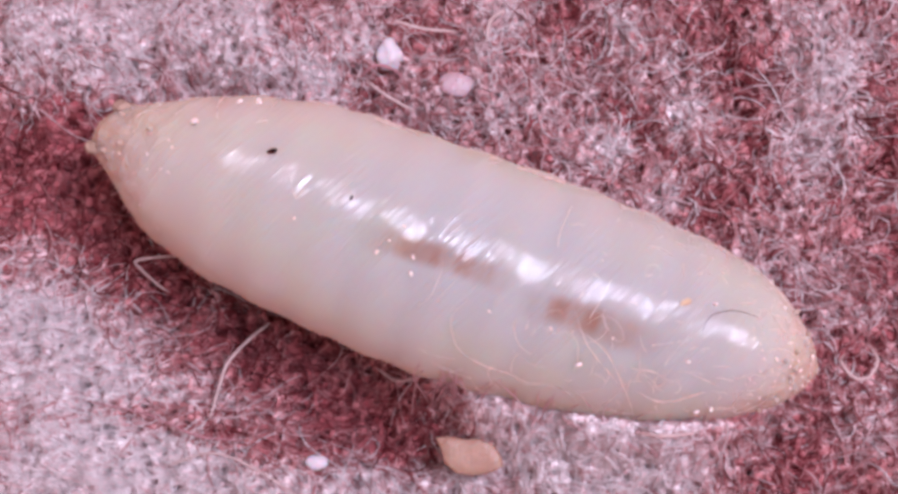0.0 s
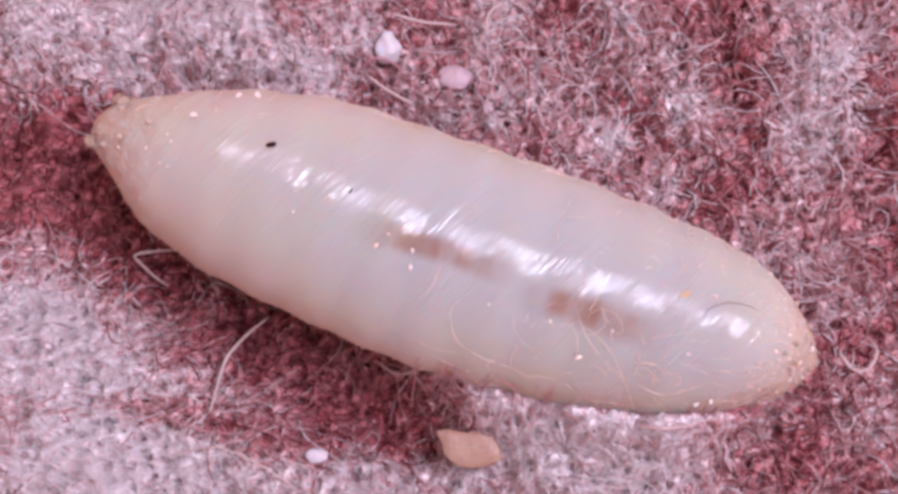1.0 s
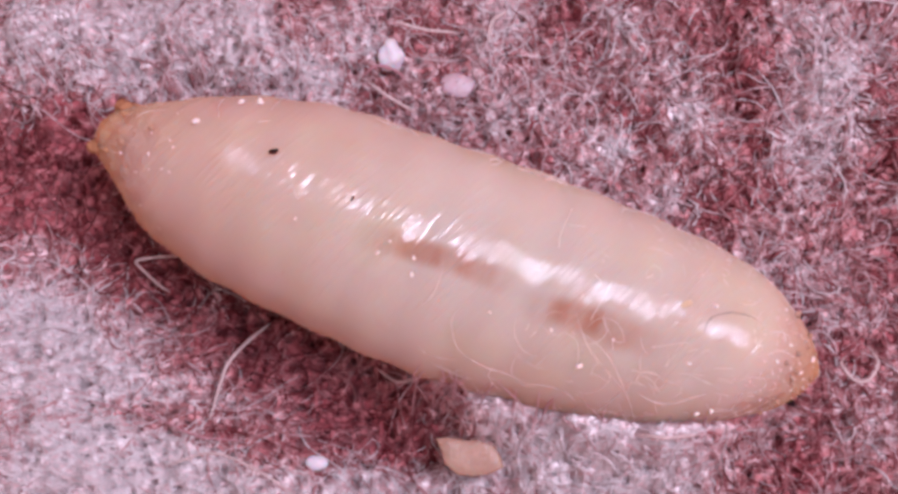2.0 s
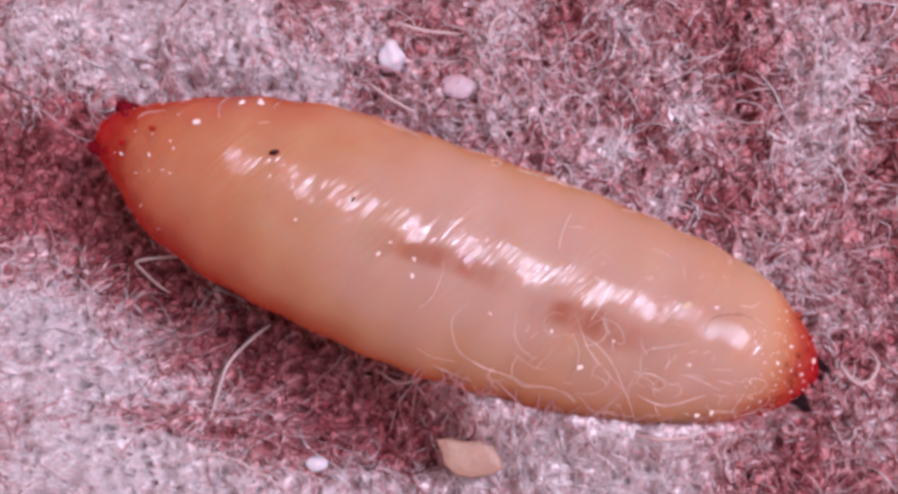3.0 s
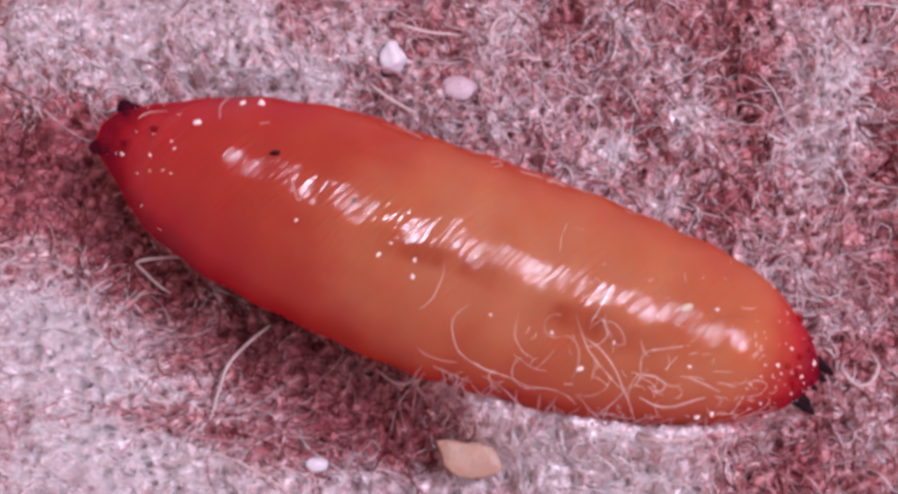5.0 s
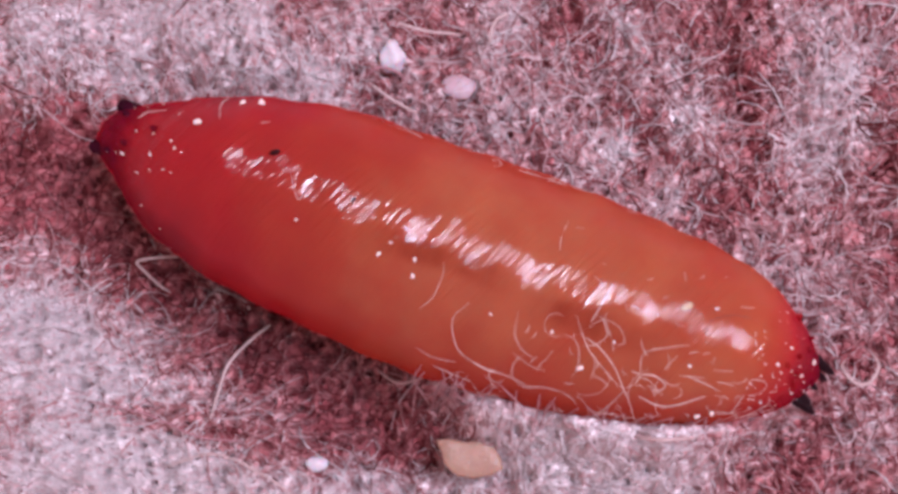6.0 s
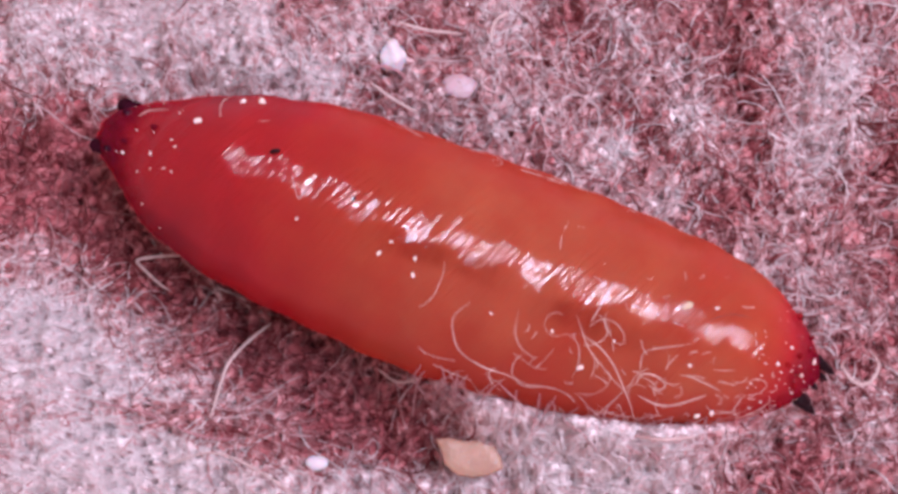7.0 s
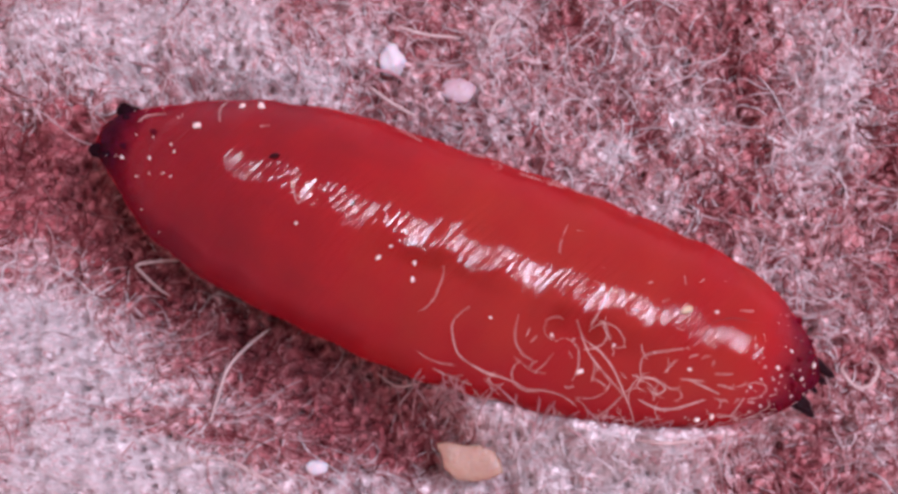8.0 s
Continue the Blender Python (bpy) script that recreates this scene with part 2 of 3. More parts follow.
def body_point(u, phi):
    """A point of the skin: u along the body, phi round it (0 to its side, 90 degrees up)."""
    r = body_radius(u)
    s = (u * SEGMENTS) % 1.0
    end = np.clip((0.16 - u) / 0.16, 0, 1) + np.clip((u - 0.92) / 0.08, 0, 1)
    lump = np.sin(u * 150 + 3 * np.sin(phi * 2) + phi * 3) * np.sin(phi * 6 + u * 60) * 0.045 * end
    # fine wrinkles across the back, in bunches, one or two to a segment
    x = (u - 0.5) * LONG
    lean = x - 0.52 * r * np.cos(phi)
    crest = 0.7 * np.sin(2 * np.pi * lean / 0.083 + 1.7 * np.sin(9.3 * x + 2) + 0.9 * np.sin(23 * x + 3 * phi))
    crest = crest + 0.55 * np.sin(2 * np.pi * lean / 0.052 + 2.3 * np.sin(5.7 * x + 1) + 1.4 * np.sin(31 * x - 5 * phi))
    bunch = (0.5 + 0.5 * np.sin(np.pi * s) ** 2) * (0.75 + 0.35 * np.sin(5.1 * x + 1)) * np.clip(22 * u - 1.3, 0, 1) * np.clip(16 * (1 - u) - 1, 0, 1) * (1 - 0.45 * np.exp(-((u - 0.865) / 0.045) ** 2))
    back = np.exp(-(((phi - np.pi / 2 + np.pi) % (2 * np.pi) - np.pi) / 0.6) ** 2)
    r = r + 0.0058 * (1.08 - 0.12 * u) * crest * bunch * back
    r = r * (1 - 0.0086 * np.cos(2 * np.pi * s) * np.clip(8 * u, 0, 1) * np.clip(8 * (1 - u), 0, 1) + 0.006 * np.sin(phi * 3 + u * 23) + lump)
    flat = np.where(np.sin(phi) < 0, 0.94, np.interp(u, FINE_U, T_FINE))
    return (u - 0.5) * LONG, np.interp(u, FINE_U, C_FINE) + r * np.cos(phi), r * np.sin(phi) * flat


BODY_A, BODY_B = Vector((-3.95, 1.06, 1.42)), Vector((4.10, -1.57, 1.22))
_ax = (BODY_B - BODY_A).normalized()
_ay = Vector((0, 0, 1)).cross(_ax).normalized()
_az = _ax.cross(_ay)
_mid = (BODY_A + BODY_B) / 2
BODY = Matrix(((_ax.x, _ay.x, _az.x, _mid.x * MM), (_ax.y, _ay.y, _az.y, _mid.y * MM), (_ax.z, _ay.z, _az.z, _mid.z * MM), (0, 0, 0, 1)))


def on_skin(u, w, lift=0.0):
    """World place (mm) on the upper skin at u along and w (-1 to 1) across."""
    w = max(-0.999, min(0.999, w))
    x, y, z = body_point(np.float64(u), math.acos(w))
    c = float(np.interp(u, FINE_U, C_FINE))
    k = 1 + lift / max(0.05, math.hypot(y - c, z))
    p = BODY @ Vector((x * MM, (c + (y - c) * k) * MM, z * k * MM))
    return Vector((p.x / MM, p.y / MM, p.z / MM))


# ---- the felt ----
hummock, dimple, tuft, pit, fleck, curl = waves(3, 9, 2.6), waves(4, 14, 0.8), waves(5, 12, 0.5), waves(6, 18, 0.19), waves(8, 18, 0.22), waves(9, 18, 0.11)


def felt_height(x, y):
    h = 0.14 * hummock(x, y) + 0.07 * dimple(x, y) + 0.04 * tuft(x * 1.3 + 2, y * 1.3)
    # hollows beside the body, folds that rise against it
    h = h - 0.5 * blob(x, y, -5.0, 0.5, 1.3, 1.0) - 0.42 * blob(x, y, -2.3, -1.3, 2.2, 0.9, -22) - 0.45 * blob(x, y, -1.0, -2.3, 0.9, 0.7)
    h = h + 0.55 * blob(x, y, -3.6, 2.5, 1.9, 0.6) + 0.35 * blob(x, y, -2.2, 2.05, 0.5, 0.3) + 0.5 * blob(x, y, 1.9, -2.65, 1.6, 0.62, -10) + 0.3 * blob(x, y, -4.6, -2.4, 1.5, 0.8) + 0.22 * blob(x, y, 4.6, -1.4, 0.8, 0.9)
    # pressed flat under the body
    du = ((x - _mid.x) * _ax.x + (y - _mid.y) * _ax.y) / LONG + 0.5
    dv = (x - _mid.x) * _ay.x + (y - _mid.y) * _ay.y
    under = np.exp(-(dv / 0.9) ** 4) * np.exp(-((du - 0.5) / 0.5) ** 6)
    # wool heaped against the lower flank of the fore half
    rim = np.interp(du, FINE_U, C_FINE - R_FINE) + 0.01
    heap = np.exp(-((dv - rim) / 0.42) ** 2) * np.exp(-((du - 0.745) / 0.26) ** 6)
    return h * (1 - under) - 0.04 * under + 1.28 * heap


def inside_body(x, y, z, grow):
    px, py, pz = x - _mid.x, y - _mid.y, z - _mid.z
    u = (px * _ax.x + py * _ax.y + pz * _ax.z) / LONG + 0.5
    v = px * _ay.x + py * _ay.y + pz * _ay.z
    w = px * _az.x + py * _az.y + pz * _az.z
    return (u > -0.01) & (u < 1.01) & (np.hypot(v - np.interp(u, FINE_U, C_FINE), w) < np.interp(u, FINE_U, R_FINE) + grow)


def felt_top(x, y):
    """The felt with its finest tufts and pores."""
    return felt_height(x, y) + 0.03 * tuft(x * 2.3, y * 2.3) - 0.03 + 0.018 * curl(x, y) + 0.022 * fleck(x, y) - 0.17 * np.clip(pit(x, y) - 0.85, 0, 0.9)


def felt_sheet():
    nx, ny = 641, 441
    tx, ty = np.linspace(-1, 1, nx), np.linspace(-1, 1, ny)
    gx = 6.0 * tx + 94.0 * tx ** 15
    gy = 3.9 * ty + 96.1 * ty ** 15
    X, Y = np.meshgrid(gx, gy, indexing="ij")
    Z = felt_top(X, Y)
    top = np.stack([X, Y, Z], -1).reshape(-1, 3) * MM
    i, j = np.meshgrid(np.arange(nx - 1), np.arange(ny - 1), indexing="ij")
    n = ny
    a = (i * n + j).ravel()
    faces = np.stack([a, a + n, a + n + 1, a + 1], -1).tolist()
    share = (pale_share(X, Y) + 0.10 * fleck(X, Y)).ravel()
    # the cut edge and the underside
    rim = [*range(0, nx * n, n), *range((nx - 1) * n + 1, nx * n), *range(nx * n - 1 - n, n - 2, -n), *range(n - 2, 0, -1)]
    low = top[rim].copy()
    low[:, 2] = -2.5 * MM
    base = len(top)
    m = len(rim)
    faces += [[rim[q], base + q, base + (q + 1) % m, rim[(q + 1) % m]] for q in range(m)]
    faces.append([base + q for q in range(m)])
    ob = mesh_object("ground", np.concatenate([top, low]).tolist(), faces, felt_mat)
    ob.data.attributes.new("white_wool", "FLOAT", "POINT").data.foreach_set("value", np.concatenate([share, np.full(m, 0.4)]).astype(np.float32))
    return tagged(ob, "thick sheet of crimson and white wool felt", "felt", kind="structure")


def pale_share(x, y):
    """How much of the wool is white at a place. Lowered too where the body's shadow lies."""
    s = 0.40 + 0.05 * hummock(x * 1.7 + 5, y * 1.7) + 0.08 * dimple(x * 0.8, y * 0.8 + 3) + 0.13 * tuft(x, y) + 0.12 * fleck(x * 1.2, y)
    for cx, cy, sx, sy, turn, k in (
            # white wool
            (-3.6, 2.5, 2.1, 0.75, 0, 0.34), (-5.0, 2.4, 0.5, 0.6, 0, 0.15), (-1.9, 1.95, 0.5, 0.22, 0, 0.3), (-5.0, -1.0, 0.6, 1.0, 0, 0.36), (-4.1, -1.9, 1.3, 0.9, -35, 0.40),
            (-3.6, -2.75, 2.2, 0.40, -4, 0.45), (-0.8, -2.85, 0.7, 0.22, 0, 0.3), (1.2, -2.4, 1.1, 0.7, -10, 0.58), (2.5, -2.55, 0.8, 0.5, 0, 0.32), (4.55, 2.1, 0.55, 0.8, 0, 0.34),
            (2.85, 1.75, 0.4, 0.38, 10, 0.36), (4.3, 0.95, 0.45, 0.35, 30, 0.30), (1.95, 1.25, 0.22, 0.16, 0, 0.45), (2.45, 0.62, 0.24, 0.24, 0, 0.40), (2.0, 2.8, 0.22, 0.14, 0, 0.4), (0.5, 2.7, 0.2, 0.35, -30, 0.3),
            (1.1, 1.7, 0.9, 0.6, 0, 0.10), (4.3, 0.15, 0.5, 0.4, 0, 0.12),
            # crimson wool, and the body's shadow below its hind half painted as crimson
            (-4.64, 2.42, 0.09, 0.08, 0, -0.6), (-4.27, -1.54, 0.10, 0.08, 0, -0.6), (1.92, 2.0, 0.09, 0.07, 0, -0.6), (-4.75, 0.95, 0.95, 0.85, 0, -0.74), (-3.7, -0.2, 0.75, 0.38, -30, -0.38), (-2.3, -1.2, 1.5, 0.55, -25, -0.30), (-1.15, -2.0, 1.0, 0.6, -20, -0.26), (0.0, -1.95, 0.4, 0.3, 0, -0.2),
            (-0.45, 2.75, 0.28, 0.16, -15, -0.4), (1.3, 2.75, 0.2, 0.3, 0, -0.3), (2.25, 1.7, 0.25, 0.35, 0, -0.32), (3.5, 2.2, 0.32, 0.95, 5, -0.36), (3.2, 0.55, 0.5, 0.4, -20, -0.36), (3.75, 1.2, 0.14, 0.1, 0, -0.3),
            (4.85, 0.8, 0.22, 0.3, 0, -0.36), (5.3, 1.6, 0.22, 0.8, 0, -0.45), (5.1, -0.1, 0.3, 0.4, 0, -0.2), (4.5, -1.3, 0.22, 0.25, 0, -0.3), (4.25, -1.85, 0.2, 0.12, 0, -0.4), (4.6, -2.6, 1.0, 0.5, 0, -0.12), (3.3, -2.6, 0.5, 0.5, 0, -0.14),
            (-3.6, -2.02, 1.1, 0.12, -7, -0.4), (-2.6, -2.35, 0.5, 0.14, -20, -0.35)):
        s = s + 1.2 * k * blob(x + 0.10 * dimple(x, y), y + 0.10 * dimple(y + 4, x), cx, cy, sx * 1.1, sy * 1.1, turn, 1.4)
    return np.clip(s, 0.06, 0.92)


def wool_hairs(name, count, seed, chance, material, radius, lengths, rise, curls, rings, label, paler=0.0, box=(-6.0, 6.0, -3.7, 3.7)):
    """A mat of curled wool hairs: flattened three-sided tubes, half sunk into the felt."""
    rng = np.random.default_rng(seed)
    x0, x1 = rng.uniform(box[0], box[1], count * 5), rng.uniform(box[2], box[3], count * 5)
    keep = rng.uniform(0, 1, len(x0)) < chance(x0, x1)
    x0, x1 = x0[keep][:count], x1[keep][:count]
    m = len(x0)
    heading = rng.uniform(0, 2 * np.pi, m)
    combed = rng.uniform(0, 1, m) < 0.8 * blob(x0, x1, -4.2, -2.4, 2.6, 1.5)
    heading = np.where(combed, rng.normal(-0.12, 0.25, m), np.where(rng.uniform(0, 1, m) < 0.45, rng.normal(0, 0.7, m), heading))
    loose = np.where(combed, 0.4, 1.0)
    bend, bend2 = rng.normal(0, curls, m) * loose, rng.normal(0, 0.4 * curls, m) * loose
    length = rng.uniform(0, 1, m) ** 1.5 * (lengths[1] - lengths[0]) + lengths[0]
    step = length / (rings - 1)
    lay = rng.uniform(0.0, 1.0, m) ** 2 * rise
    arch = rng.uniform(-0.6, 1.0, m) * np.minimum(0.07 * length, 0.04)
    px, py = [x0], [x1]
    for i in range(rings - 1):
        heading = heading + bend + bend2 * (i - 0.5 * (rings - 2))
        px.append(px[-1] + step * np.cos(heading))
        py.append(py[-1] + step * np.sin(heading))
    px, py = np.stack(px, 1), np.stack(py, 1)
    s = np.linspace(0, 1, rings)[None, :]
    pz = felt_top(px, py) + lay[:, None] + arch[:, None] * (4 * s * (1 - s)) - 0.4 * radius
    bad = inside_body(px, py, pz, 0.0).any(1)
    px, py, pz = px[~bad], py[~bad], pz[~bad]
    m = len(px)
    P = np.stack([px, py, pz], -1)
    T = np.gradient(P, axis=1)
    T /= np.linalg.norm(T, axis=-1, keepdims=True) + 1e-9
    S = np.cross(T, np.array([0, 0, 1.0]))
    S /= np.linalg.norm(S, axis=-1, keepdims=True) + 1e-9
    N = np.cross(S, T)
    rad = radius * rng.uniform(0.5, 1.5, m)[:, None] * (1 - 0.6 * np.abs(2 * s - 1) ** 3)
    rows = [P + rad[..., None] * (math.cos(a) * S + 0.6 * math.sin(a) * N) for a in (0.52, 2.62, 4.71)]
    V = np.stack(rows, 2).reshape(-1, 3) * MM
    b = (np.arange(m) * rings * 3)[:, None, None] + (np.arange(rings - 1) * 3)[None, :, None]
    k = np.arange(3)[None, None, :]
    k2 = (k + 1) % 3
    F = np.stack([b + k, b + 3 + k, b + 3 + k2, b + k2], -1).reshape(-1, 4)
    me = bpy.data.meshes.new(name)
    me.vertices.add(len(V))
    me.vertices.foreach_set("co", V.ravel())
    me.loops.add(F.size)
    me.loops.foreach_set("vertex_index", F.ravel().astype(np.int32))
    me.polygons.add(len(F))
    me.polygons.foreach_set("loop_start", np.arange(0, F.size, 4, dtype=np.int32))
    me.polygons.foreach_set("use_smooth", np.ones(len(F), dtype=bool))
    me.update(calc_edges=True)
    share = np.repeat(pale_share(px[:, 0], py[:, 0]) * (1 + paler), rings * 3)
    me.attributes.new("white_wool", "FLOAT", "POINT").data.foreach_set("value", share.astype(np.float32))
    me.materials.append(material)
    return tagged(new(name, me), label, "wool fibres", kind="stuff")


felt_sheet()
wool_hairs("matted_wool_fibres", 34000, 11, lambda x, y: 0.35 + 0.65 * pale_share(x, y), felt_wool, 0.0125, (0.12, 0.45), 0.02, 0.38, 5, "matted crimson and off-white wool fibres of the felt")
wool_hairs("loose_wool_fibres", 11000, 12, lambda x, y: 0.25 + 0.75 * pale_share(x, y), loose_wool, 0.0095, (0.25, 1.0), 0.06, 0.32, 8, "loose curly crimson and off-white wool fibres lying on the felt", 0.35)


# ---- the puparium ----
def puparium():
    thing = tagged(new("puparium"), "glossy fly puparium tanning from milky white to deep red", "insect pupa")
    thing.empty_display_size = MM
    thing.matrix_world = BODY
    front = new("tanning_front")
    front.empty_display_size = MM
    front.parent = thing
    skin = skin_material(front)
    nu, nv = 1040, 116
    u = 0.5 - 0.5 * np.cos(np.linspace(0, np.pi, nu)) * 1.0
    u = 0.25 * u + 0.75 * np.linspace(0, 1, nu)
    U, PH = np.meshgrid(u, np.linspace(0, 2 * np.pi, nv, endpoint=False), indexing="ij")
    # the rings of the mesh lean as the wrinkles do
    ease = np.clip(np.minimum(U, 1 - U) / 0.16, 0, 1)
    U = U + 0.52 / LONG * body_radius(U) * np.cos(PH) * ease * ease * (3 - 2 * ease)
    x, y, z = body_point(U, PH)
    V = np.stack([x, y, z], -1).reshape(-1, 3) * MM
    i, j = np.meshgrid(np.arange(nu - 1), np.arange(nv), indexing="ij")
    a, b = (i * nv + j).ravel(), (i * nv + (j + 1) % nv).ravel()
    faces = np.stack([a, b, b + nv, a + nv], -1).tolist()
    faces += [list(range(nv))[::-1], list(range((nu - 1) * nv, nu * nv))]
    tagged(mesh_object("skin", V.tolist(), faces, skin, thing), "glossy wrinkled skin in faint rings")

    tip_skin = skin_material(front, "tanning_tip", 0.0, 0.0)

    def nub(name, at, to, r0, r1, material, label=""):
        """A bent, tapering peg from at to a tip, in body space (mm)."""
        bm = bmesh.new()
        p0, p1 = Vector(at), Vector(to)
        d = p1 - p0
        side = d.orthogonal().normalized()
        other = d.normalized().cross(side)
        rings = []
        for q in range(7):
            s = q / 6
            c = p0 + d * s + Vector((0, 0, -0.18 * d.length * s * s))
            r = (r0 + (r1 - r0) * s) * (1.15 if q == 2 else 0.35 if q == 6 else 1.0)
            rings.append([bm.verts.new((c + r * (math.cos(t) * side + math.sin(t) * other)) * MM) for t in np.linspace(0, 2 * np.pi, 9)[:-1]])
        for ra, rb in zip(rings, rings[1:]):
            for q in range(8):
                bm.faces.new((ra[q], ra[(q + 1) % 8], rb[(q + 1) % 8], rb[q]))
        bm.faces.new(rings[0][::-1]), bm.faces.new(rings[-1])
        return part(name, bm, material, thing, label)

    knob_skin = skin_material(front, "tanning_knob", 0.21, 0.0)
    nub("spiracle", (-3.98, 0.33, 0.05), (-4.16, 0.43, 0.03), 0.13, 0.07, knob_skin, "blunt breathing knob that turns black")
    nub("spiracle", (-4.10, -0.10, 0.1), (-4.30, -0.17, 0.06), 0.12, 0.06, knob_skin, "blunt breathing knob that turns black")
    rng = random.Random(7)
    for q in range(8):
        ang, out = rng.uniform(-0.4, 3.5), rng.uniform(-0.01, 0.07)
        bx, by, bz = body_point(np.float64(0.03 + out), ang)
        nub("tubercle", (bx + 0.03, by * 0.94, bz * 0.94), (bx - 0.06, by * 1.05, bz * 1.05), 0.045, 0.02, knob_skin)
    hooks = [nub("hook", a, b, r0, r1, horn_black, "black horny mouth hook") for a, b, r0, r1 in (
        ((4.02, 0.16, 0.10), (4.37, 0.07, 0.06), 0.085, 0.035), ((4.04, 0.05, 0.06), (4.31, -0.03, 0.05), 0.07, 0.03), ((4.00, -0.06, 0.02), (4.24, -0.15, 0.04), 0.075, 0.03),
        ((3.90, -0.22, 0.14), (4.20, -0.36, 0.15), 0.085, 0.05), ((3.92, -0.30, 0.10), (4.27, -0.42, 0.12), 0.08, 0.045))]
    for q in range(14):
        ang = rng.uniform(0.3, 2.9)
        bx, by, bz = body_point(np.float64(rng.uniform(0.93, 0.985)), ang)
        nub("papilla", (bx - 0.03, by * 0.92, bz * 0.92), (bx + 0.035, by * 1.06, bz * 1.06 + 0.02), 0.045, 0.02, tip_skin)
    return thing, front, hooks


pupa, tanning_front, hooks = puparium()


# ---- loose wool hairs, grains and flakes ----
def curve_points(points, per=5):
    """A smooth line through a few points."""
    p = [Vector(q) for q in points]
    p = [2 * p[0] - p[1]] + p + [2 * p[-1] - p[-2]]
    out = []
    for a, b, c, d in zip(p, p[1:], p[2:], p[3:]):
        for i in range(per):
            t = i / per
            out.append(0.5 * (2 * b + (c - a) * t + (2 * a - 5 * b + 4 * c - d) * t * t + (3 * b - a - 3 * c + d) * t ** 3))
    return out + [p[-2]]


def strand(name, points, radius, material, label, category="wool fibre", group=""):
    """One hair through points (mm), thinner to its ends, with its origin at its first point."""
    pts = curve_points(points)
    bm = bmesh.new()
    rings = []
    origin = pts[0]
    for i, p in enumerate(pts):
        d = (pts[min(i + 1, len(pts) - 1)] - pts[max(i - 1, 0)]).normalized()
        s = d.cross(Vector((0.05, 0.1, 1))).normalized()
        n = s.cross(d)
        r = radius * (1 - 0.6 * abs(2 * i / (len(pts) - 1) - 1) ** 4) * (0.9 + 0.2 * ((i * 7) % 3) / 2)
        rings.append([bm.verts.new((p - origin + r * (math.cos(t) * s + math.sin(t) * n)) * MM) for t in np.linspace(0, 2 * np.pi, 6)[:-1]])
    for ra, rb in zip(rings, rings[1:]):
        for q in range(5):
            bm.faces.new((ra[q], ra[(q + 1) % 5], rb[(q + 1) % 5], rb[q]))
    bm.faces.new(rings[0][::-1]), bm.faces.new(rings[-1])
    ob = part(name, bm, material, None, label)
    ob.location = origin * MM
    return tagged(ob, category=category, group=group)


def skin_hair(points, radius=0.010, material=skin_wool, label="fine pale wool hair stuck to the puparium", name="wool_hair"):
    dense = [(p.x, p.y) for p in curve_points([(u, w, 0) for u, w in points], 3)]
    return strand(name, [on_skin(u, w, 0.2 * radius) for u, w in dense], 0.36 * radius, material, label, group="hairs stuck to the puparium")


skin_hair([(0.155, 0.95), (0.155, 0.73), (0.164, 0.54)], 0.024)
skin_hair([(0.223, 0.96), (0.22, 0.73)], 0.013)
skin_hair([(0.213, 0.54), (0.226, 0.59)], 0.016)
skin_hair([(0.054, 0.52), (0.065, 0.67), (0.089, 0.68)], 0.016)
skin_hair([(0.274, 0.14), (0.287, 0.0), (0.295, -0.06), (0.3, 0.03), (0.306, 0.13)], 0.014)
skin_hair([(0.535, -0.36), (0.522, -0.5), (0.527, -0.62), (0.542, -0.74), (0.572, -0.79), (0.605, -0.81), (0.639, -0.85)], 0.013)
skin_hair([(0.562, -0.775), (0.58, -0.795), (0.6, -0.805)], 0.021)
skin_hair([(0.772, -0.75), (0.797, -0.79), (0.822, -0.77), (0.85, -0.67)], 0.023)
skin_hair([(0.676, -0.34), (0.704, -0.41), (0.728, -0.53), (0.752, -0.72), (0.781, -0.95)], 0.018)
skin_hair([(0.664, -0.2), (0.69, -0.43), (0.715, -0.56), (0.752, -0.73)], 0.012)
skin_hair([(0.752, -0.72), (0.745, -0.83), (0.732, -0.97)], 0.018)
skin_hair([(0.762, -0.65), (0.766, -0.56), (0.783, -0.55), (0.797, -0.61), (0.79, -0.67), (0.777, -0.64)], 0.020)
skin_hair([(0.763, -0.55), (0.757, -0.43), (0.76, -0.35), (0.779, -0.28), (0.807, -0.19)], 0.015)
skin_hair([(0.818, -0.49), (0.841, -0.54), (0.864, -0.6)], 0.018)
skin_hair([(0.683, -0.22), (0.688, -0.08), (0.694, 0.15)], 0.017)
skin_hair([(0.62, 0.29), (0.617, 0.42), (0.622, 0.7)], 0.012)
skin_hair([(0.595, -0.3), (0.6, -0.48), (0.615, -0.59), (0.63, -0.62)], 0.010)
skin_hair([(0.831, 0.72), (0.842, 0.9), (0.866, 0.84)], 0.018)
skin_hair([(0.854, 0.35), (0.869, 0.39), (0.881, 0.54)], 0.017)
skin_hair([(0.727, 0.56), (0.746, 0.58), (0.761, 0.56)], 0.012)
skin_hair([(0.774, 0.53), (0.78, 0.39)], 0.014)
skin_hair([(0.75, 0.91), (0.762, 0.9)], 0.014)
skin_hair([(0.892, -0.85), (0.894, -0.72), (0.895, -0.63)], 0.015)
skin_hair([(0.9, 0.17), (0.917, 0.26), (0.931, 0.27)], 0.016)
